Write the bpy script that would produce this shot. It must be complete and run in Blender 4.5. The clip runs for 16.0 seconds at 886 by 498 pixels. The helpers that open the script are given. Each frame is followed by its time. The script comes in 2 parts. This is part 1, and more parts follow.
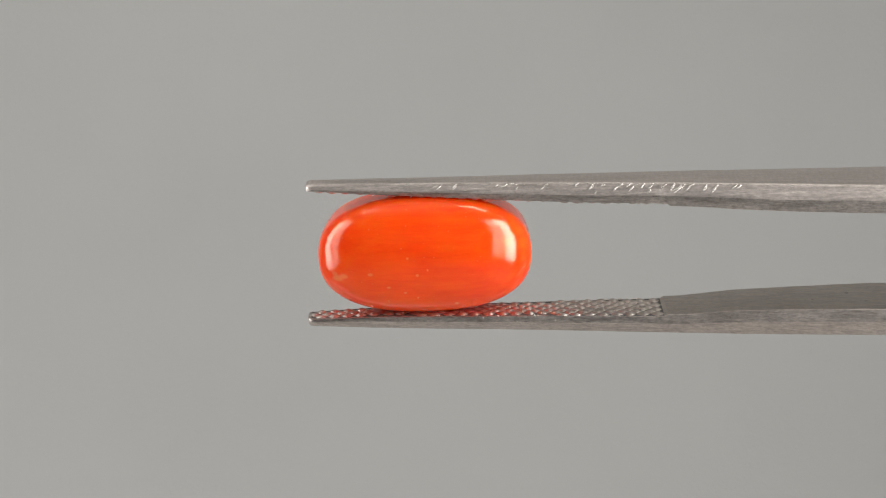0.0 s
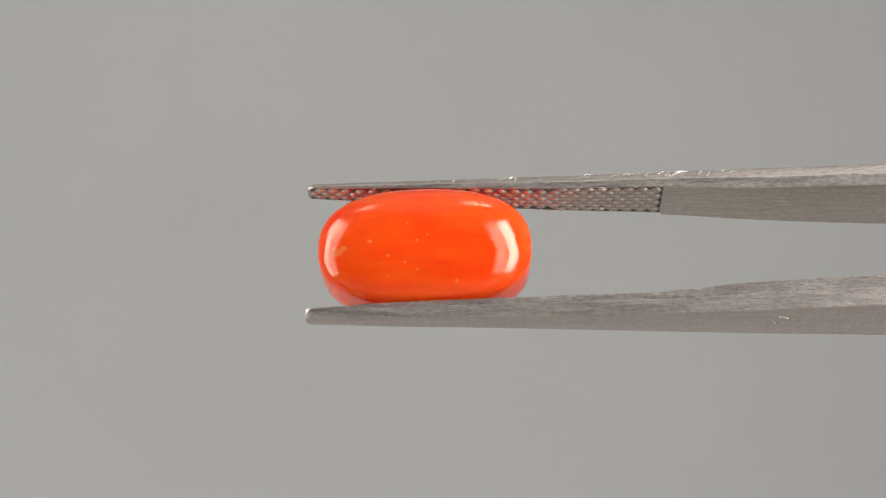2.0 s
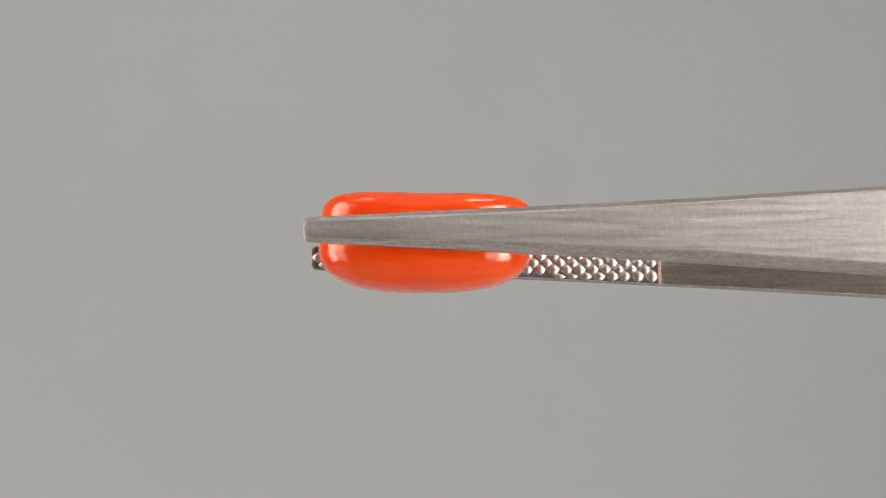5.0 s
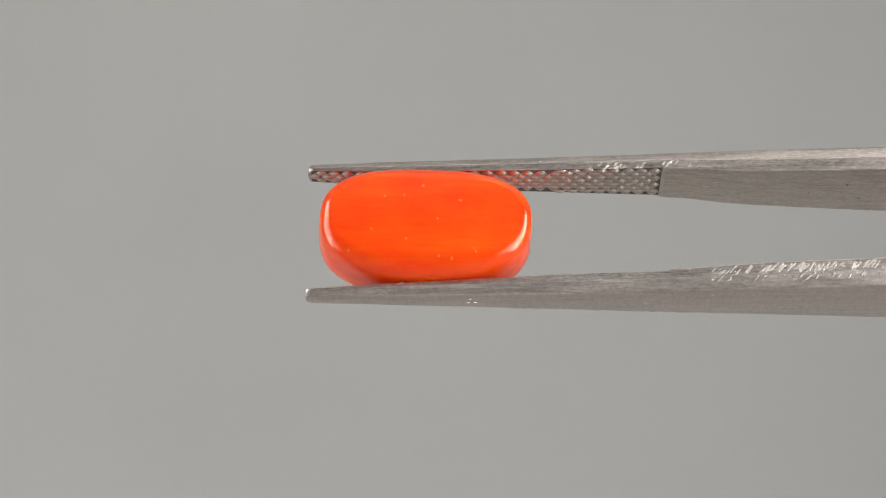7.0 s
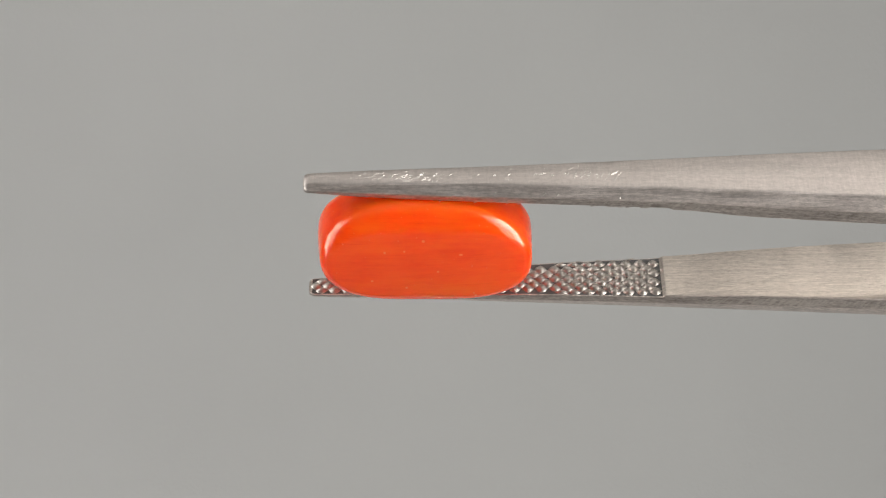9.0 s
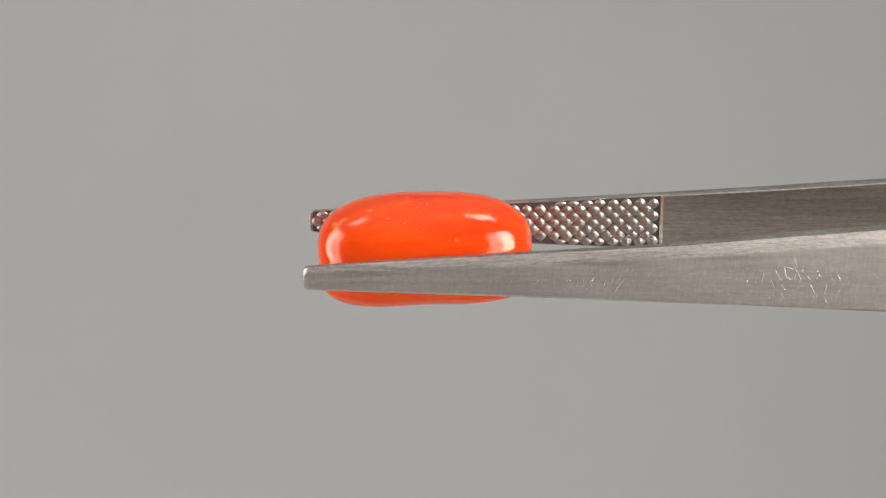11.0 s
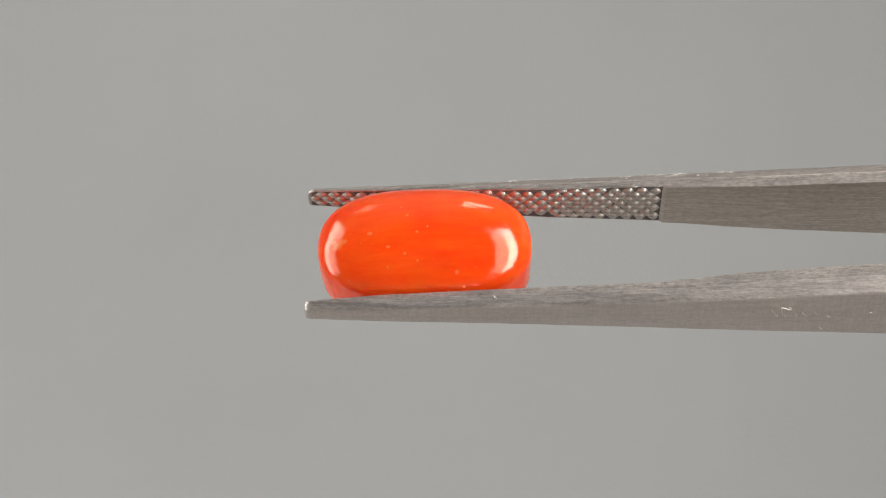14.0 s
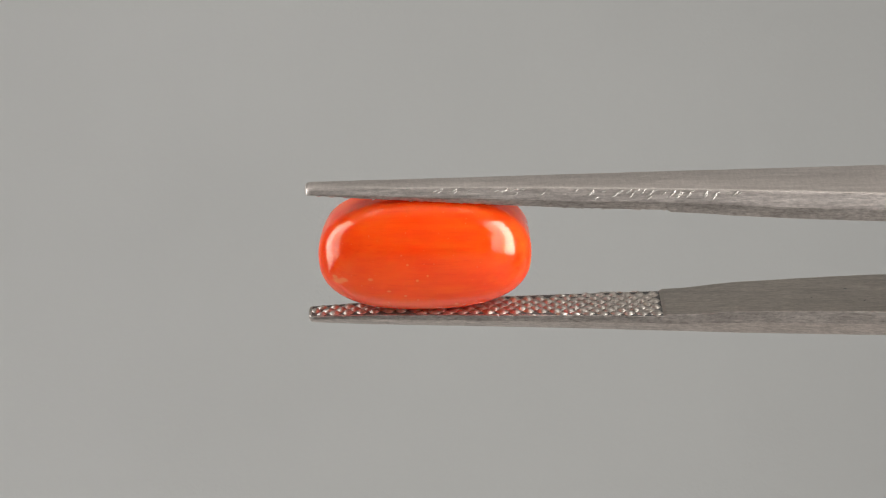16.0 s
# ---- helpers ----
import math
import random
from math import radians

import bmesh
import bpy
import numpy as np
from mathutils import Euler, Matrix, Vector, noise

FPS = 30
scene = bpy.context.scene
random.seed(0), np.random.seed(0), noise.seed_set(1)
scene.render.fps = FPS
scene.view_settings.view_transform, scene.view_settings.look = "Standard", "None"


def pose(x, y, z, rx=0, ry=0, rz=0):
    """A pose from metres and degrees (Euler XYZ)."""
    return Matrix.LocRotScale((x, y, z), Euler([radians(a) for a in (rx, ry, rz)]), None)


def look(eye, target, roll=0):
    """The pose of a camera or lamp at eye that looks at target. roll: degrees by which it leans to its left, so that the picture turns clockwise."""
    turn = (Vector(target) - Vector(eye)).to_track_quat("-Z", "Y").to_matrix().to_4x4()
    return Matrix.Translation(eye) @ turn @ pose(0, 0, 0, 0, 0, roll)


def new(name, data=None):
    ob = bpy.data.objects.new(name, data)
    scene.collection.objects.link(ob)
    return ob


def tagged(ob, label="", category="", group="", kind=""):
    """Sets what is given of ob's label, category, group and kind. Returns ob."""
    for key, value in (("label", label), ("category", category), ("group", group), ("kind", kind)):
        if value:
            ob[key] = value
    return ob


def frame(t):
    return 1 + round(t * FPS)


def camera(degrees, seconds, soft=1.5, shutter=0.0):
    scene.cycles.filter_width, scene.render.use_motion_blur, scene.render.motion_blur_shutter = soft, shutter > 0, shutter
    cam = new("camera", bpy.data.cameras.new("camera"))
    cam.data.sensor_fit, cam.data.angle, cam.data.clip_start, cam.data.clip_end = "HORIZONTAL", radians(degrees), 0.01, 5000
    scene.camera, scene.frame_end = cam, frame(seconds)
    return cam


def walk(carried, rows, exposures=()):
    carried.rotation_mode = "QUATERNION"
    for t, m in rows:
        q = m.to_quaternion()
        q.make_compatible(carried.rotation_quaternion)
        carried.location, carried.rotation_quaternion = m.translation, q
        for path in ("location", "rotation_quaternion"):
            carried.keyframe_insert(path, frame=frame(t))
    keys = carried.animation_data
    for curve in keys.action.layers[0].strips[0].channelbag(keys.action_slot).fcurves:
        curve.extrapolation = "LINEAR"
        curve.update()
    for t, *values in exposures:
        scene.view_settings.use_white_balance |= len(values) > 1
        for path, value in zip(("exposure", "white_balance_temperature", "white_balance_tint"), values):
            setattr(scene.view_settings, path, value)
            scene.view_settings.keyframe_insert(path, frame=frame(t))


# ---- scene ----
# A cabochon gem held in tweezers that a hidden holder turns about the level x axis, before a grey backdrop.
U = 0.012 / 377.0          # one design unit; the gem is 377 units (12 mm) long
AXIS_Z = 0.25              # height of the turning axis over the table
CAM_X = 784.0              # design x that lies on the camera's line of sight
AXIS_V = 431.2             # design height (downwards) of the turning axis


def dx(x):
    return (x - CAM_X) * U


# ---- camera ----
cam = camera(21.14, 16.0, soft=1.2)
EYE = pose(0, -4200 * U, AXIS_Z - 11.0 * U, 90, 0, 0)
walk(cam, [(0.0, EYE), (16.0, EYE)], [(0.0, -0.58), (16.0, -0.58)])

# ---- world and lamps ----
world = bpy.data.worlds.new("studio_air")
scene.world = world
world.use_nodes = True
world.node_tree.nodes["Background"].inputs[0].default_value = (1.0, 0.98, 0.95, 1)
world.node_tree.nodes["Background"].inputs[1].default_value = 0.15


def lamp(name, place, target, sx, sy, watts, colour=(1.0, 0.985, 0.955)):
    data = bpy.data.lights.new(name, "AREA")
    data.shape, data.size, data.size_y, data.energy, data.color = "RECTANGLE", sx, sy, watts, colour
    ob = new(name, data)
    ob.matrix_world = look(place, target)
    return ob


AIM = Vector((0, 0, AXIS_Z))


def ring(azimuth, height, distance):
    """A place round the gem: degrees from the camera's side towards the right, height over the axis, distance."""
    a = radians(azimuth)
    return Vector((math.sin(a) * distance, -math.cos(a) * distance, AXIS_Z + height))


# two light panels on each side, the outer one of each pair brighter, and two short strips overhead
PANELS = [(40.2, 0.070, 0.50), (59.8, 0.108, 2.55), (-70.0, 0.066, 0.40), (-89.5, 0.106, 1.30)]
PANEL_LIFT, PANEL_TALL = 0.045, 0.49
for azimuth, width, watts in PANELS:
    lamp("panel_light", ring(azimuth, PANEL_LIFT, 0.30), AIM, width, PANEL_TALL, watts)
# place, length, width, watts of the overhead strips
STRIPS = [(-0.13, 0.08, 0.014, 0.055), (0.085, 0.09, 0.028, 0.12)]
for x, length, width, watts in STRIPS:
    lamp("strip_light", (x, 0.0, AXIS_Z + 0.32), (x, 0.0, AXIS_Z), length, width, watts, (1.0, 0.94, 0.87))

# ---- materials ----


def material(name):
    m = bpy.data.materials.new(name)
    m.use_nodes = True
    n = m.node_tree.nodes
    return m, n, m.node_tree.links, n["Principled BSDF"]


def noise_node(n, l, scale, detail=4, stretch=(1, 1, 1), rough=0.55, coord="Object"):
    c = n.new("ShaderNodeTexCoord")
    mp = n.new("ShaderNodeMapping")
    mp.inputs["Scale"].default_value = stretch
    t = n.new("ShaderNodeTexNoise")
    t.inputs["Scale"].default_value, t.inputs["Detail"].default_value = scale, detail
    t.inputs["Roughness"].default_value = rough
    l.new(c.outputs[coord], mp.inputs[0])
    l.new(mp.outputs[0], t.inputs["Vector"])
    return t.outputs["Fac"]


def ramp(n, l, fac, stops):
    r = n.new("ShaderNodeValToRGB")
    while len(r.color_ramp.elements) < len(stops):
        r.color_ramp.elements.new(0.5)
    for e, (p, c) in zip(r.color_ramp.elements, stops):
        e.position, e.color = p, (*c, 1) if len(c) == 3 else c
    l.new(fac, r.inputs[0])
    return r.outputs[0]


def bump(n, l, height, strength, distance, normal=None):
    b = n.new("ShaderNodeBump")
    b.inputs["Strength"].default_value, b.inputs["Distance"].default_value = strength, distance
    l.new(height, b.inputs["Height"])
    if normal:
        l.new(normal, b.inputs["Normal"])
    return b.outputs[0]


def mix(n, l, kind, fac, a, b):
    m = n.new("ShaderNodeMix")
    m.data_type, m.blend_type = "RGBA", kind
    for s, v in ((m.inputs[0], fac), (m.inputs[6], a), (m.inputs[7], b)):
        if isinstance(v, (int, float)):
            s.default_value = v
        elif isinstance(v, tuple):
            s.default_value = (*v, 1)
        else:
            l.new(v, s)
    return m.outputs[2]


def paper(name, colour):
    m, n, l, p = material(name)
    f = noise_node(n, l, 9, 3)
    a = ramp(n, l, f, [(0.3, tuple(c * 0.97 for c in colour)), (0.7, tuple(c * 1.03 for c in colour))])
    g = noise_node(n, l, 900, 3)
    l.new(a, p.inputs["Base Color"])
    p.inputs["Roughness"].default_value = 0.9
    l.new(bump(n, l, g, 0.15, 0.0005), p.inputs["Normal"])
    return m


def steel(name, base=(0.62, 0.575, 0.540), rough=(0.30, 0.44), streak=1.0, mottling=1.0, cross=0.0, metal=1.0):
    """Brushed steel. streak: strength of the long grain, mottling: of short worn patches, cross: of fine marks across the length."""
    m, n, l, p = material(name)
    grain = noise_node(n, l, 7000, 6, (0.05, 1, 1), 0.75)
    hair = noise_node(n, l, 16000, 3, (0.03, 1, 1), 0.7)
    mottle = noise_node(n, l, 7500, 5, (0.35, 1, 1), 0.8)
    cloud = noise_node(n, l, 3400, 5, (0.05, 1, 1), 0.65)
    marks = noise_node(n, l, 6500, 5, (1, 0.16, 0.16), 0.8)

    def grey(low, high, k):
        return [tuple(1 + (c - 1) * k for c in v) for v in (low, high)]
    g0, g1 = grey((0.82, 0.82, 0.82), (1.16, 1.16, 1.16), streak)
    h0, h1 = grey((0.80, 0.79, 0.78), (1.12, 1.12, 1.12), streak)
    w0, w1 = grey((0.72, 0.71, 0.70), (1.22, 1.22, 1.22), mottling)
    x0, x1 = grey((0.80, 0.80, 0.80), (1.25, 1.25, 1.25), cross)
    c = ramp(n, l, grain, [(0.25, tuple(k * v for k, v in zip(base, g0))), (0.75, tuple(k * v for k, v in zip(base, g1)))])
    for fac, low, high in ((cloud, (1 - 0.09 * (0.5 + mottling),) * 3, (1.06, 1.06, 1.06)), (hair, h0, h1), (mottle, w0, w1), (marks, x0, x1)):
        c = mix(n, l, "MULTIPLY", 1.0, c, ramp(n, l, fac, [(0.32, low), (0.5, (1, 1, 1)), (0.68, high)]))
    l.new(c, p.inputs["Base Color"])
    l.new(ramp(n, l, cloud, [(0.3, (rough[0],) * 3), (0.7, (rough[1],) * 3)]), p.inputs["Roughness"])
    p.inputs["Metallic"].default_value = metal
    dents = noise_node(n, l, 4200, 4, (0.45, 1, 1), 0.7)
    n1 = bump(n, l, grain, 0.15 + 0.3 * streak, 0.00003)
    n1 = bump(n, l, marks, 0.35 * cross, 0.00003, n1)
    l.new(bump(n, l, dents, 0.15 + 0.25 * mottling, 0.00004, n1), p.inputs["Normal"])
    return m


def spot(n, l, centre, radius, stretch=1.0):
    """A soft mask round one place of the gem."""
    c = n.new("ShaderNodeTexCoord")
    mp = n.new("ShaderNodeMapping")
    mp.vector_type = "POINT"
    mp.inputs["Location"].default_value = (-centre[0] / stretch, -0.15 * centre[1], -centre[2])
    mp.inputs["Scale"].default_value = (1 / stretch, 0.15, 1)
    d = n.new("ShaderNodeVectorMath")
    d.operation = "LENGTH"
    l.new(c.outputs["Object"], mp.inputs[0])
    l.new(mp.outputs[0], d.inputs[0])
    m = n.new("ShaderNodeMapRange")
    m.inputs["From Min"].default_value, m.inputs["From Max"].default_value = radius, radius * 0.5
    l.new(d.outputs["Value"], m.inputs["Value"])
    return m.outputs["Result"]


def coral(name):
    m, n, l, p = material(name)
    streak = noise_node(n, l, 1700, 5, (0.11, 1, 1), 0.65)
    fine = noise_node(n, l, 5200, 4, (0.06, 1, 1), 0.65)
    cloud = noise_node(n, l, 420, 5, (0.5, 1, 1), 0.65)
    specks = noise_node(n, l, 5200, 1)
    a = ramp(n, l, streak, [(0.28, (0.94, 0.062, 0.003)), (0.52, (0.98, 0.079, 0.0036)), (0.76, (0.99, 0.104, 0.0055))])
    b = ramp(n, l, cloud, [(0.32, (0.90, 0.70, 0.58)), (0.5, (0.98, 0.98, 0.95)), (0.7, (1.0, 1.26, 1.15))])
    e = ramp(n, l, fine, [(0.28, (0.93, 0.80, 0.7)), (0.42, (1, 1, 1)), (0.72, (1.0, 1.10, 1.1))])
    c = mix(n, l, "MULTIPLY", 1.0, mix(n, l, "MULTIPLY", 1.0, a, b), e)
    f = ramp(n, l, specks, [(0.745, (0, 0, 0)), (0.775, (0.45, 0.45, 0.45))])
    c = mix(n, l, "MIX", f, c, (0.95, 0.26, 0.12))
    # small pale pits that the polish left
    for x, w, v, r, st in PITS:
        k = spot(n, l, (dx(x), -w * U, -(v - AXIS_V) * U), r * U, st)
        c = mix(n, l, "MIX", k, c, (0.95, 0.21, 0.06))
    l.new(c, p.inputs["Base Color"])
    p.inputs["Subsurface Weight"].default_value = 0.8
    p.inputs["Subsurface Radius"].default_value = (1.0, 0.30, 0.08)
    p.inputs["Subsurface Scale"].default_value = 0.0022
    p.inputs["Roughness"].default_value = 0.045
    p.inputs["IOR"].default_value = 1.66
    p.inputs["Specular Tint"].default_value = (1.0, 0.93, 0.68, 1)
    p.inputs["Coat Weight"].default_value = 0.25
    p.inputs["Coat Roughness"].default_value = 0.035
    nb = bump(n, l, fine, 0.36, 0.00003)
    l.new(bump(n, l, streak, 0.28, 0.00005, nb), p.inputs["Normal"])
    return m


# x, depth towards the dome, height, radius, stretch along the stone
PITS = [(600, 62, 478, 8, 1.5), (610, 64, 473, 6, 1.6), (594, 58, 470, 5, 1.2), (808, 60, 528, 4.5, 1.2), (722, 86, 434, 3, 1.0), (739, 84, 466, 3.5, 1.0),
        (757, 84, 456, 3, 0.8), (689, 78, 491, 3, 1.6), (718, 76, 502, 3.2, 1.2), (740, 72, 513, 3, 1.0), (688, 68, 521, 3, 1.0), (657, 76, 466, 4, 1.5),
        (841, -78, 375, 3.5, 0.8), (838, -78, 381, 3, 0.6), (799, -76, 364, 3.5, 1.0), (750, -80, 503, 3.5, 1.0), (717, -82, 483, 3, 0.8), (683, -82, 481, 3.5, 0.8),
        (815, -82, 473, 2.8, 1.6), (775, -84, 436, 2.8, 1.0), (720, -84, 398, 3, 1.0), (660, -83, 416, 3, 1.0), (777, -80, 368, 3, 1.0), (620, -80, 379, 3, 1.4)]

GREY_PAPER = paper("grey_paper", (0.520, 0.521, 0.515))
TABLE_PAPER = paper("table_paper", (0.28, 0.266, 0.252))
FRONT_WALL_GREY = paper("front_wall_grey", (0.40, 0.39, 0.38))
WHITE_PAINT = paper("white_paint", (0.82, 0.82, 0.81))
WALL_PAINT = paper("wall_paint", (0.66, 0.65, 0.63))
STEEL = steel("satin_steel", (0.70, 0.635, 0.60), (0.36, 0.48), 1.0, 1.0)
OUTER = steel("worn_satin_steel", (0.60, 0.546, 0.515), (0.40, 0.52), 0.15, 0.5, 0.4)
INNER = steel("brushed_inner_steel", (0.55, 0.495, 0.445), (0.28, 0.40), 0.8, 0.9)
EDGE = steel("worn_edge_steel", (0.50, 0.457, 0.432), (0.36, 0.48), 1.1, 1.5)
# dark colour stands in for shade between the teeth; also colours the corrosion spots
GROOVE = steel("groove_shade_pit_steel", (0.11, 0.106, 0.102), (0.55, 0.7), metal=0.2)
BRIGHT = steel("scratched_bright_steel", (0.60, 0.56, 0.525), (0.44, 0.56), 0.3, 0.5)
KNURL = steel("knurled_steel", (0.56, 0.516, 0.477), (0.36, 0.48))
CORAL = coral("polished_coral")
BLACK_METAL = paper("black_powder_coat", (0.03, 0.03, 0.03))
DIFFUSER = paper("white_diffuser", (0.8, 0.8, 0.8))

# ---- mesh helpers ----


def mesh_ob(name, bm, mat, smooth=True):
    bmesh.ops.recalc_face_normals(bm, faces=bm.faces[:])
    data = bpy.data.meshes.new(name)
    bm.to_mesh(data)
    bm.free()
    data.materials.append(mat)
    for f in data.polygons:
        f.use_smooth = smooth
    return new(name, data)


def part(name, bm, mat, parent, label="", smooth=True):
    ob = mesh_ob(name, bm, mat, smooth)
    ob.parent = parent
    return tagged(ob, label)


def box(bm, x0, x1, y0, y1, z0, z1):
    return bmesh.ops.create_cube(bm, size=1, matrix=Matrix.Translation(((x0 + x1) / 2, (y0 + y1) / 2, (z0 + z1) / 2))
                                 @ Matrix.Diagonal((x1 - x0, y1 - y0, z1 - z0, 1)))


def curve_through(points):
    """A smooth function through (x, value) knots that never overshoots."""
    xs, ys = [p[0] for p in points], [p[1] for p in points]
    d = [(ys[i + 1] - ys[i]) / (xs[i + 1] - xs[i]) for i in range(len(xs) - 1)]
    m = [d[0]] + [0 if a * b <= 0 else 2 * a * b / (a + b) for a, b in zip(d, d[1:])] + [d[-1]]

    def f(x):
        if x <= xs[0]:
            return ys[0] + m[0] * (x - xs[0])
        if x >= xs[-1]:
            return ys[-1] + m[-1] * (x - xs[-1])
        i = max(k for k in range(len(xs) - 1) if xs[k] <= x)
        h = xs[i + 1] - xs[i]
        t = (x - xs[i]) / h
        return ((2 * t ** 3 - 3 * t ** 2 + 1) * ys[i] + (t ** 3 - 2 * t ** 2 + t) * h * m[i]
                + (3 * t ** 2 - 2 * t ** 3) * ys[i + 1] + (t ** 3 - t ** 2) * h * m[i + 1])
    return f


# ---- the place ----


def backdrop():
    """Grey paper that hangs behind the gem and sweeps forward onto the table."""
    bm = bmesh.new()

    def profile(back):
        pts = [(0.46 + back, 0.80), (0.46 + back, 0.55), (0.46 + back, 0.40)]
        for k in range(25):
            a = radians(90 * k / 24)
            pts.append((0.18 + (0.28 + back) * math.cos(a), 0.29 - (0.28 + back) * math.sin(a)))
        return pts + [(0.14, 0.010 - back)]
    front, back = profile(0.0), profile(0.004)
    loop = front + back[::-1]
    ends = []
    for x in (-0.62, 0.62):
        ends.append([bm.verts.new((x, y, z)) for y, z in loop])
    for i in range(len(loop)):
        k = (i + 1) % len(loop)
        bm.faces.new((ends[0][i], ends[0][k], ends[1][k], ends[1][i]))
    # hung at a slant: its end behind the tweezers' joint is farther from the lamps
    bmesh.ops.rotate(bm, verts=bm.verts, cent=(0, 0.46, 0), matrix=Matrix.Rotation(radians(12), 3, "Z"))
    tagged(mesh_ob("backdrop", bm, GREY_PAPER, True), "plain mid-grey seamless paper backdrop behind the gem", "backdrop", kind="structure")


def shell():
    for name, dims, mat, label in (
            ("floor", (-0.70, 0.70, -0.70, 0.70, -0.04, 0.0), TABLE_PAPER, "dark warm grey table surface under the set"),
            ("ceiling", (-0.70, 0.70, -0.70, 0.70, 0.82, 0.86), WHITE_PAINT, "plain white ceiling over the set"),
            ("wall_back", (-0.70, 0.70, 0.66, 0.70, 0.0, 0.82), WALL_PAINT, "plain grey wall behind the backdrop"),
            # unseen front wall, added and kept darker to tone what steel and gem reflect
            ("wall_front", (-0.70, 0.70, -0.70, -0.66, 0.0, 0.82), FRONT_WALL_GREY, "unseen plain grey wall behind the camera"),
            ("wall_left", (-0.70, -0.66, -0.66, 0.66, 0.0, 0.82), WALL_PAINT, "plain grey side wall"),
            ("wall_right", (0.66, 0.70, -0.66, 0.66, 0.0, 0.82), WALL_PAINT, "plain grey side wall")):
        bm = bmesh.new()
        box(bm, *dims)
        tagged(mesh_ob(name, bm, mat, False), label, name.split("_")[0], kind="structure")


backdrop()
shell()


def light_panel(azimuth, width):
    """A tall light panel on a stand; its lamp sits just before the diffuser."""
    m = look(ring(azimuth, PANEL_LIFT, 0.30), AIM)
    root = tagged(new("light_panel"), "tall narrow white light panel on a black stand", "lamp", group="light panels beside the gem")
    bm = bmesh.new()
    w, h = width / 2 + 0.002, PANEL_TALL / 2 + 0.004
    box(bm, -w, w, -h, h, 0.006, 0.024)
    bmesh.ops.bevel(bm, geom=bm.edges[:], offset=0.003, segments=2, affect="EDGES")
    bm.transform(m)
    part("housing", bm, BLACK_METAL, root, "black housing", False)
    bm = bmesh.new()
    box(bm, -w + 0.003, w - 0.003, -h + 0.004, h - 0.004, 0.003, 0.0058)
    bm.transform(m)
    part("diffuser", bm, DIFFUSER, root, "white diffuser", False)
    foot = m @ Vector((0, 0, 0.032))
    bm = bmesh.new()
    bmesh.ops.create_cone(bm, cap_ends=True, segments=20, radius1=0.006, radius2=0.006, depth=foot.z, matrix=Matrix.Translation((foot.x, foot.y, foot.z / 2)))
    part("pole", bm, BLACK_METAL, root, "", False)
    bm = bmesh.new()
    bmesh.ops.create_cone(bm, cap_ends=True, segments=32, radius1=0.03, radius2=0.026, depth=0.008, matrix=Matrix.Translation((foot.x, foot.y, 0.004)))
    part("base", bm, BLACK_METAL, root, "", False)


def strip_lamp(x, length, width):
    """A small lamp that hangs from the ceiling over the gem."""
    root = tagged(new("ceiling_light"), "small warm white strip light hung from the ceiling", "lamp")
    z = AXIS_Z + 0.32
    bm = bmesh.new()
    box(bm, x - length / 2 - 0.004, x + length / 2 + 0.004, -width / 2 - 0.004, width / 2 + 0.004, z + 0.004, z + 0.02)
    bmesh.ops.bevel(bm, geom=bm.edges[:], offset=0.002, segments=2, affect="EDGES")
    part("housing", bm, BLACK_METAL, root, "black housing", False)
    bm = bmesh.new()
    bmesh.ops.create_cone(bm, cap_ends=True, segments=16, radius1=0.004, radius2=0.004, depth=0.82 - z - 0.018, matrix=Matrix.Translation((x, 0, (0.82 + z + 0.018) / 2)))
    part("rod", bm, BLACK_METAL, root, "", False)


for azimuth, width, watts in PANELS:
    light_panel(azimuth, width)
for x, length, width, watts in STRIPS:
    strip_lamp(x, length, width)

# ---- tweezers ----
TIP, GRIP_END, JOINT = 543.0, 1178.0, 5100.0
WIDTH = curve_through([(543, 43), (700, 60), (1000, 89), (1200, 110), (1400, 136), (1568, 157), (2200, 215), (3000, 240), (4300, 210), (5100, 190)])
# heights of the outer and inner faces, downwards, before the arms turn
UPPER_OUT = curve_through([(543, 317), (700, 314.8), (1000, 311.2), (1200, 309.7), (1568, 309.5), (2300, 300), (3300, 305), (4500, 365), (5100, 398)])
UPPER_IN = curve_through([(543, 335), (650, 339.5), (750, 342.5), (1000, 350), (1178, 351.5), (1205, 351.8), (1300, 356), (1400, 358.5), (1568, 360), (2300, 350), (3300, 352), (4500, 405), (5100, 434)])
LOWER_OUT = curve_through([(543, 583.5), (700, 586.8), (1000, 588.7), (1300, 590.5), (1568, 588.5), (2300, 596), (3300, 585), (4500, 510), (5100, 472)])
LOWER_IN = curve_through([(543, 562), (650, 556.5), (750, 553.5), (1000, 550), (1178, 548.5), (1205, 548), (1300, 540), (1400, 536.5), (1568, 533), (2300, 548), (3300, 540), (4500, 470), (5100, 436)])


def flat_half(width):
    """Half the width of an arm's outer face, between its sloping flanks."""
    return width / 2 - min(12.5, 0.17 * width)


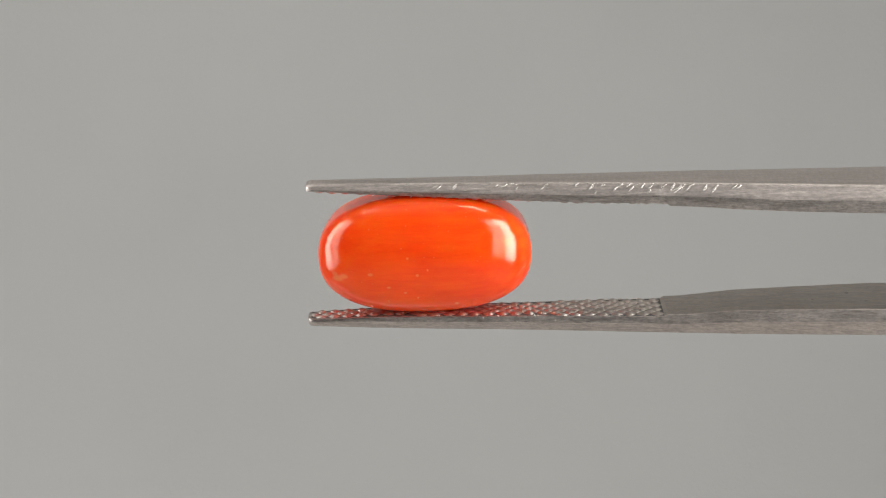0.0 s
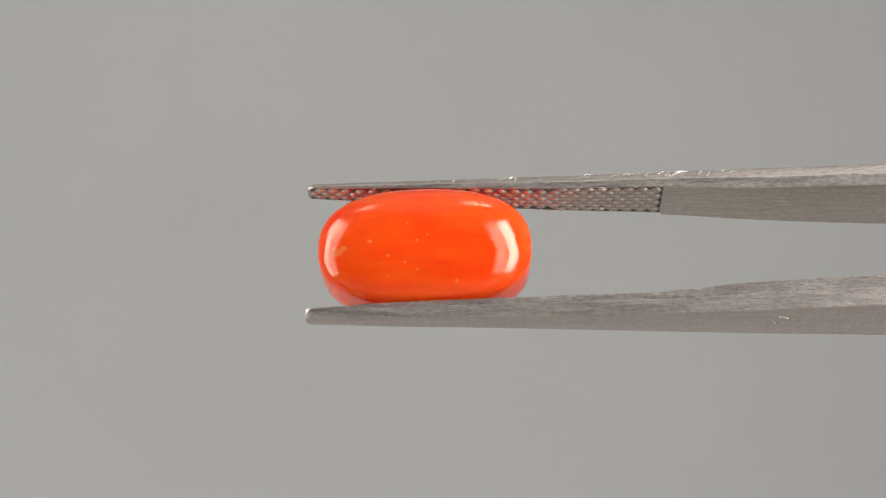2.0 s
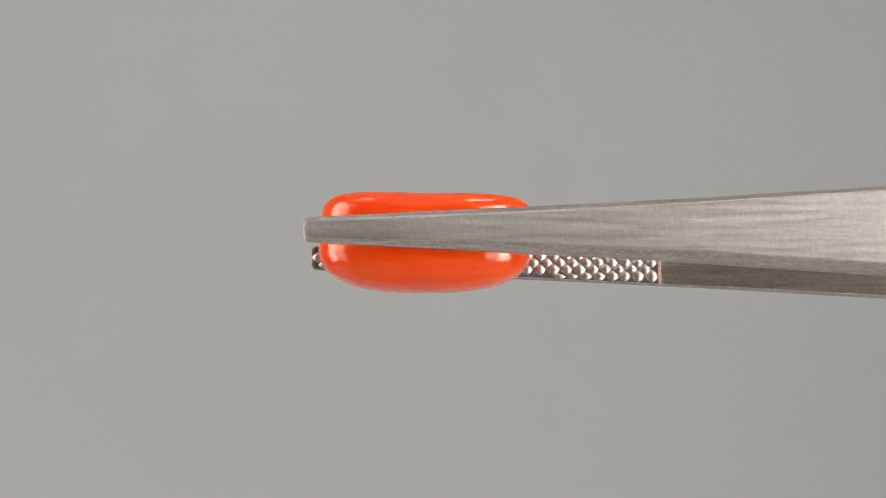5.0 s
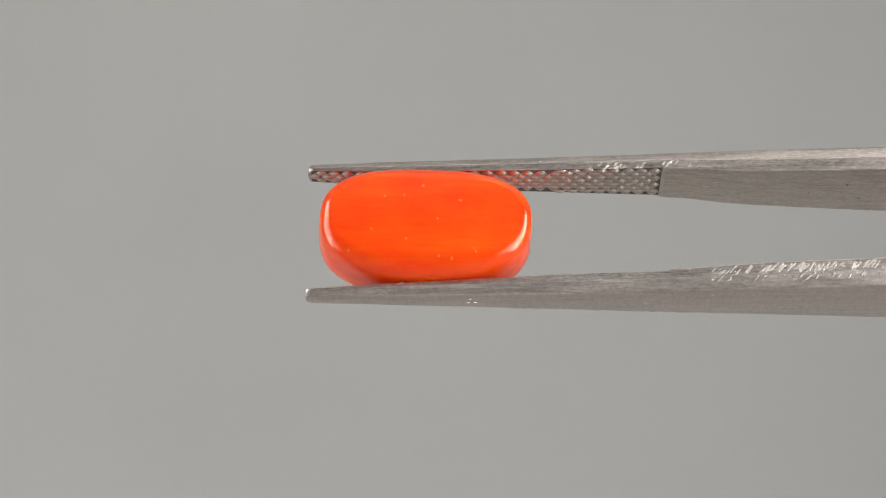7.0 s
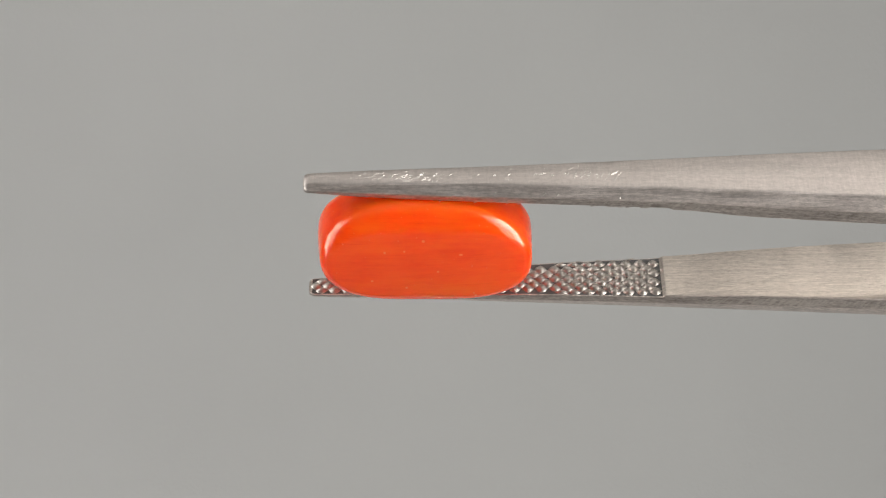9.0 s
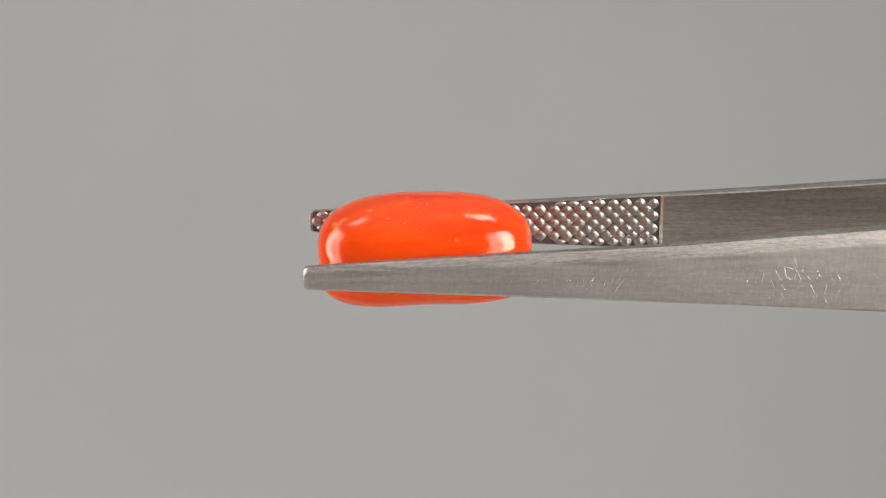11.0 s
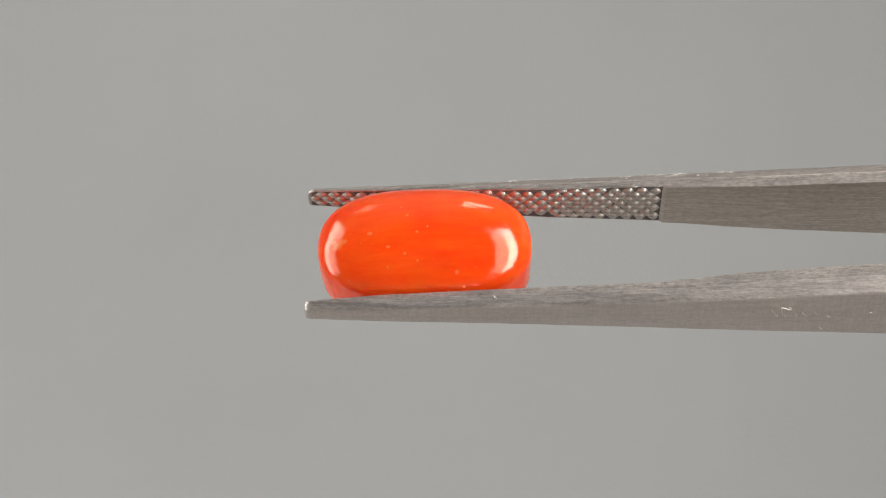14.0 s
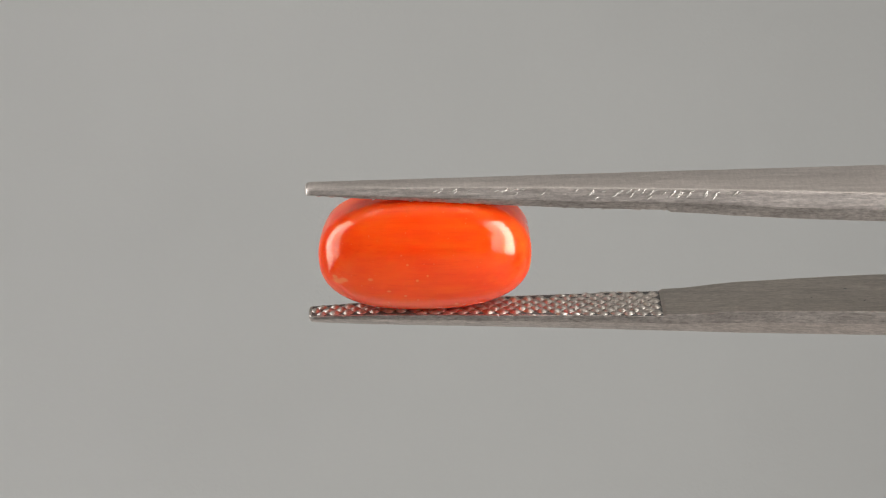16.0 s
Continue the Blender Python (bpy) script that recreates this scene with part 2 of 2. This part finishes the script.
def section(width, thick, n_round=4):
    """Cross-section of an arm: (across, depth) from the flat inner face (depth 0) to the narrower outer face."""
    w, o = width / 2, flat_half(width)
    corners = [(-w, 0, 2.2), (w, 0, 2.2), (w, thick * 0.45, 1.6), (o, thick - 2.5, 4.5), (0, thick, 12.0), (-o, thick - 2.5, 4.5), (-w, thick * 0.45, 1.6)]
    pts = []
    for i, (x, y, r) in enumerate(corners):
        p, a, b = Vector((x, y)), Vector(corners[i - 1][:2]), Vector(corners[(i + 1) % len(corners)][:2])
        va, vb = (a - p), (b - p)
        ra = min(r, va.length * 0.4, vb.length * 0.4)
        s, e = p + va.normalized() * ra, p + vb.normalized() * ra
        for k in range(n_round + 1):
            t = k / n_round
            pts.append(s * (1 - t) ** 2 + p * 2 * t * (1 - t) + e * t * t)
    return pts


def arm(parent, name, outer, inner, side, label):
    """side: +1 for the arm whose outer face looks up, -1 for the other."""
    bm = bmesh.new()
    xs = [TIP, TIP + 2, TIP + 6, TIP + 12] + list(np.linspace(560, GRIP_END - 4, 40)) + [GRIP_END + 2] + list(np.linspace(1190, 1620, 40)) + list(np.linspace(1660, JOINT, 60))
    rings = []
    for i, x in enumerate(xs):
        v_in, v_out = inner(x), outer(x)
        recess = 4.2 * min(1, (x - TIP) / 10) if x < GRIP_END else 0.0
        shrink = (0.5, 0.82, 0.95, 1.0)[i] if i < 4 else 1.0
        thick = abs(v_in - v_out)
        lean = 0.003 * (x - TIP) if x < 1600 else 3.2
        ring_ = []
        for a, d in section(WIDTH(x) * shrink, thick * shrink):
            depth = d + thick * (1 - shrink) * 0.5 + recess * max(0.0, 1 - d / 6)
            wear = noise.noise(Vector((x * 0.03, a * 0.15, side * 9 + d * 0.1))) * 0.5
            v = v_in - side * (depth + wear)
            ring_.append(bm.verts.new((dx(x), -(a + lean - 2.2) * U, -(v - AXIS_V) * U)))
        rings.append(ring_)
    for a, b in zip(rings, rings[1:]):
        for i in range(len(a)):
            j = (i + 1) % len(a)
            f = bm.faces.new((a[i], a[j], b[j], b[i]))
            # worn side edges, grip grooves painted shade-dark, satin outer face, brushed inner face
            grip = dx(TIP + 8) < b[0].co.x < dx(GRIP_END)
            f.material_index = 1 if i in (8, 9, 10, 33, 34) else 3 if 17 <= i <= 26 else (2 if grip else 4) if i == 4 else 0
    bm.faces.new(rings[0])
    bm.faces.new(rings[-1])
    ob = part(name, bm, STEEL, parent, label)
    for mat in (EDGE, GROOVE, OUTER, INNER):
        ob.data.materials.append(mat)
    ob.data.set_sharp_from_angle(angle=radians(28))
    # crossed grooves leave staggered little teeth on the gripping face
    step, row = 23.8, 12.4
    k, x = 0, TIP + 12
    while x < GRIP_END - 6:  # teeth
        half = WIDTH(x) / 2 - 6.5
        for r in range(-12, 13):
            a = r * row
            if (r + k) % 2 or abs(a) > half:
                continue
            base = inner(x) - side * 4.5
            lean = 0.003 * (x - TIP) - 2.2
            o = new("tooth", TOOTH)
            o.parent = ob
            o.location = (dx(x) + random.uniform(-1, 1) * U, -(a + lean + random.uniform(-0.7, 0.7)) * U, -(base - AXIS_V) * U)
            o.rotation_euler = (math.pi if side > 0 else 0, 0, radians(random.uniform(-6, 6)))
            grow = random.uniform(0.92, 1.06)
            room = min(1.0, (WIDTH(x) / 2 - 2.0 - abs(a)) / 11.0)
            o.scale = (grow, grow * room, random.uniform(0.9, 1.1) * (0.6 + 0.4 * room))
        x += step / 2
        k += 1
    return ob


def on_arm(x, outer, inner, side, a, d, lift=0.0):
    """A point over an arm's skin: a from -1 to 1 across the outer face, or beyond it down a flank; d is then the depth there."""
    width, thick = WIDTH(x), abs(inner(x) - outer(x))
    w, o = width / 2, flat_half(width)
    if abs(a) <= 1:
        across, depth, na, nd = a * o, thick - 2.5 * abs(a), 0.0, 1.0
    elif d >= 0.45:
        k = (d - 0.45) / 0.55
        sa = math.copysign(1, a)
        across, depth = sa * (w + (o - w) * k), d * thick
        va, vd = thick * 0.55, w - o
        h = math.hypot(va, vd)
        na, nd = sa * va / h, vd / h
    else:
        sa = math.copysign(1, a)
        across, depth, na, nd = sa * w, d * thick, sa, 0.0
    across, depth = across + na * lift, depth + nd * lift
    lean = 0.003 * (x - TIP) - 2.2
    return Vector((dx(x), -(across + lean) * U, -(inner(x) - side * depth - AXIS_V) * U))


def nicks(bm, outer, inner, side, spans):
    """Slanting nicks with raised bright lips. spans: x from, x to, how many, flank (-2 back, 2 front, 0 outer face), middle, reach, slant, width."""
    for x0, x1, count, flank, mid, reach, slant, wide in spans:
        for _ in range(count):
            x = random.uniform(x0, x1)
            m = mid + random.gauss(0, 0.11) * (1 if flank else 4)
            r, w = reach * random.uniform(0.5, 1.1), (1.5 if flank else 1.25) * wide * random.uniform(0.35, 0.95)
            sl = slant * random.uniform(0.6, 1.3)

            def at(along, off, lift):
                if flank:
                    return on_arm(x + along * sl + off, outer, inner, side, flank, min(0.92, max(0.06, m + along * r)), lift)
                return on_arm(x + along * sl + off, outer, inner, side, min(0.8, max(-0.8, m + along * r)), 0, lift)
            foot = [bm.verts.new(at(k, o, -0.5)) for k, o in ((-1, 0), (-0.4, w / 2), (0.5, w / 2), (1, 0), (0.5, -w / 2), (-0.4, -w / 2))]
            lip = [bm.verts.new(at(k, 0.1 * w, (0.32 if wide > 6.5 else 0.11) if flank else 0.24)) for k in (-0.5, 0.6)]
            for f in ((foot[0], foot[1], lip[0]), (foot[1], foot[2], lip[1], lip[0]), (foot[2], foot[3], lip[1]),
                      (foot[3], foot[4], lip[1]), (foot[4], foot[5], lip[0], lip[1]), (foot[5], foot[0], lip[0])):
                bm.faces.new(f)


def tooth_mesh():
    """One low rounded pillow that the crossed grooves leave."""
    bm = bmesh.new()
    lx, la = 11.9, 12.2
    foot = [(1, 0), (0.6, 0.6), (0, 1), (-0.6, 0.6), (-1, 0), (-0.6, -0.6), (0, -1), (0.6, -0.6)]
    rings = [[bm.verts.new((fx * lx * r * U, fa * la * r * U, z * U)) for fx, fa in foot] for r, z in ((1.0, 0.0), (0.72, 2.9), (0.34, 4.6))]
    top = bm.verts.new((1.2 * U, 0.8 * U, 5.2 * U))
    for a, b in zip(rings, rings[1:]):
        for i in range(8):
            j = (i + 1) % 8
            bm.faces.new((a[i], a[j], b[j], b[i]))
    for i in range(8):
        bm.faces.new((rings[-1][i], rings[-1][(i + 1) % 8], top))
    bmesh.ops.recalc_face_normals(bm, faces=bm.faces[:])
    data = bpy.data.meshes.new("tooth")
    bm.to_mesh(data)
    bm.free()
    data.materials.append(KNURL)
    for f in data.polygons:
        f.use_smooth = True
    return data


TOOTH = tooth_mesh()


def tweezers():
    root = tagged(new("tweezers"), "scratched brushed stainless steel tweezers gripping the coral gem", "tweezers")
    upper = arm(root, "arm", UPPER_OUT, UPPER_IN, 1, "tapered steel arm with bevelled edges")
    lower = arm(root, "arm", LOWER_OUT, LOWER_IN, -1, "tapered steel arm with bevelled edges")
    bm = bmesh.new()
    nicks(bm, UPPER_OUT, UPPER_IN, 1, [
        (700, 1000, 30, 2, 0.88, 0.10, 4, 5), (1000, 1110, 14, 2, 0.88, 0.12, 5, 6), (1110, 1300, 32, 2, 0.86, 0.13, 6, 6), (1000, 1450, 30, 2, 0.08, 0.07, 5, 6),
        (1240, 1450, 44, -2, 0.32, 0.28, -9, 10), (1330, 1500, 20, -2, 0.34, 0.34, -11, 12), (1450, 1568, 28, -2, 0.32, 0.22, -7, 8),
        (640, 1000, 14, -2, 0.25, 0.12, -3, 5), (560, 1000, 16, 0, 0.1, 0.10, 5, 3), (1090, 1260, 12, 0, -0.3, 0.12, 6, 4),
        (1000, 1560, 16, 2, 0.2, 0.12, 4, 4), (560, 1568, 24, 2, 0.24, 0.07, 3, 2.4), (560, 1568, 24, -2, 0.24, 0.07, -3, 2.4)])
    tagged(part("scuffing", bm, BRIGHT, upper, "bright nicks along the worn edges", False), kind="stuff")
    bm = bmesh.new()
    nicks(bm, LOWER_OUT, LOWER_IN, -1, [
        (1040, 1235, 34, -2, 0.18, 0.15, 6, 7), (1090, 1105, 2, -2, 0.2, 0.18, 7, 9), (1260, 1300, 3, -2, 0.14, 0.12, 6, 6), (1360, 1390, 4, -2, 0.12, 0.12, 6, 6),
        (1490, 1510, 3, -2, 0.1, 0.1, 6, 8), (850, 1000, 8, -2, 0.5, 0.1, 4, 4), (640, 790, 36, 0, -0.2, 0.16, 5, 4), (560, 640, 14, 0, 0.0, 0.14, 3, 3), (790, 1000, 14, 0, 0.1, 0.12, 2, 3), (1180, 1480, 26, 0, 0.0, 0.14, 2, 3),
        (1000, 1110, 26, 0, 0.1, 0.2, 4, 3), (1340, 1460, 10, 0, 0.0, 0.14, -4, 3), (640, 800, 26, 0, 0.0, 0.26, 5, 5), (820, 1000, 16, 0, 0.0, 0.2, 3, 4), (1010, 1110, 22, 0, 0.0, 0.36, 3, 5), (1110, 1330, 14, 0, 0.1, 0.22, 2, 4), (1340, 1460, 12, 0, 0.0, 0.34, -6, 4), (1380, 1568, 16, 0, 0.2, 0.24, 4, 4), (1510, 1550, 1, 0, 0.0, 0.35, -24, 4), (1360, 1390, 1, 0, -0.5, 0.18, -14, 3),
        (1000, 1568, 26, 2, 0.08, 0.06, 4, 4), (700, 1000, 10, 2, 0.4, 0.12, 3, 3), (560, 1568, 26, 2, 0.24, 0.07, 3, 2.4), (560, 1568, 20, -2, 0.24, 0.07, 3, 2.4)])
    tagged(part("scuffing", bm, BRIGHT, lower, "bright nicks along the worn edges", False), kind="stuff")
    bm = bmesh.new()
    for x, a, r in ((1505, -19, 2.4), (1440, 12, 1.4), (1532, 30, 1.6)):
        lean = 3.2 - 2.2
        bmesh.ops.create_uvsphere(bm, u_segments=8, v_segments=5, radius=r * U, matrix=Matrix.Translation((dx(x), -(a + lean) * U, -(LOWER_IN(x) - AXIS_V) * U)) @ Matrix.Diagonal((1.4, 1, 0.25, 1)))
    part("pitting", bm, GROOVE, lower, "small dark corrosion spots")
    bm = bmesh.new()
    box(bm, dx(4980), dx(5150), -92 * U, 92 * U, -(474 - AXIS_V) * U, -(396 - AXIS_V) * U)
    bmesh.ops.bevel(bm, geom=bm.edges[:], offset=9 * U, segments=3, affect="EDGES")
    part("joint", bm, STEEL, root, "welded steel end", False)
    return root


# ---- gem ----


def back_profile(u, reach, deep, rim):
    """The stone from its girdle (u = 0) down the wall, round a rim of that radius and over the low back (u = 1): share of the reach, height."""
    if u < 0.2:
        return 1.0, -(deep - rim - 4.5) * u / 0.2
    if u < 0.65:
        a = radians(90) * (u - 0.2) / 0.45
        return 1 - rim * (1 - math.cos(a)) / reach, -(deep - 4.5 - rim + rim * math.sin(a))
    k = (1 - u) / 0.35
    return (1 - rim / reach) * k, -(deep - 4.5 * k * k)


def gem():
    """An oval cabochon: full dome in front, nearly flat back with rounded rims."""
    bm = bmesh.new()
    A, B, MID, N = 188.8, 107.6, 5.0, 2.40
    FRONT, BACK = 83.0, 89.0
    around, levels = 144, 120
    rings = []
    for j in range(1, levels):
        t = -1 + 2 * j / levels
        th = t * math.pi / 2
        ring_ = []
        for i in range(around):
            f = 2 * math.pi * i / around
            c, s = math.cos(f), math.sin(f)
            ex = math.copysign(abs(c) ** (2 / N), c)
            ev = math.copysign(abs(s) ** (2 / N), s)
            q = 0.5 + 0.5 * c  # the end towards the joint is blunter
            if t > 0:
                p = (2.42 + 0.16 * q) * c * c + 1.97 * s * s
                r = abs(math.cos(th)) ** (2 / p)
                h = abs(math.sin(th)) ** (2 / p) * FRONT
            else:
                r, h = back_profile(-t, math.hypot(A * ex, B * ev), BACK, (19 - 3 * c) * c * c + 48 * s * s)
                h += 0.028 * A * ex * r * min(1.0, -h / BACK)  # thinner towards the joint
                r *= 1 - ((0.034 - 0.02 * c) * c * c + 0.02 * s * s) * (h / BACK) ** 2
            lop = 18.0 * math.sin(th) ** 1.3 if t > 0 else 0.0  # the dome leans towards the upper arm
            ring_.append(bm.verts.new((A * ex * r * U, -(MID + h) * U, (lop - B * ev * r) * U)))
        rings.append(ring_)
    for a, b in zip(rings, rings[1:]):
        for i in range(around):
            k = (i + 1) % around
            bm.faces.new((a[i], a[k], b[k], b[i]))
    for ring_, w in ((rings[0], MID - BACK), (rings[-1], MID + FRONT)):
        pole = bm.verts.new((0, -w * U, 18.0 * U if w > 0 else 0))
        for i in range(around):
            bm.faces.new((ring_[i], ring_[(i + 1) % around], pole))
    bmesh.ops.rotate(bm, verts=bm.verts, cent=(0, 0, 0), matrix=Matrix.Rotation(radians(-1.2), 3, "Y"))
    bmesh.ops.translate(bm, verts=bm.verts, vec=(dx(752), 0, -(448.2 - AXIS_V) * U))
    ob = mesh_ob("gemstone", bm, CORAL)
    return tagged(ob, "polished oval orange-red coral cabochon held between tweezers tips", "gemstone")


TWEEZERS = tweezers()
GEM = gem()

# ---- what turns ----
TURN = [(0.0, 16.4), (0.5, 1.5), (1.0, -14.2), (1.5, -31.7), (1.68, -34.9), (1.9, -29.2), (2.0, -25.7), (2.5, -9.0), (3.0, 6.5), (3.5, 24.6), (4.0, 41.9), (4.2, 49.1),
        (6.3, 125.5), (6.5, 133.2), (7.0, 153.0), (7.5, 171.8), (8.0, 186.6), (8.2, 192.2), (9.2, 228.5), (10.3, 269.5), (10.5, 276.8), (11.0, 294.8),
        (11.5, 313.2), (12.0, 332.9), (12.5, 349.6), (12.88, 361.0), (13.0, 358.8), (13.5, 343.3), (14.0, 325.0), (14.15, 322.6), (14.3, 325.8), (14.5, 332.9), (15.0, 350.2), (15.5, 367.6), (16.0, 384.4)]


def motions():
    rows = [(t, pose(0, 0, AXIS_Z, 0, -0.28, 0) @ pose(0, 0, 0, a)) for t, a in TURN]
    walk(TWEEZERS, rows)
    walk(GEM, rows)


motions()
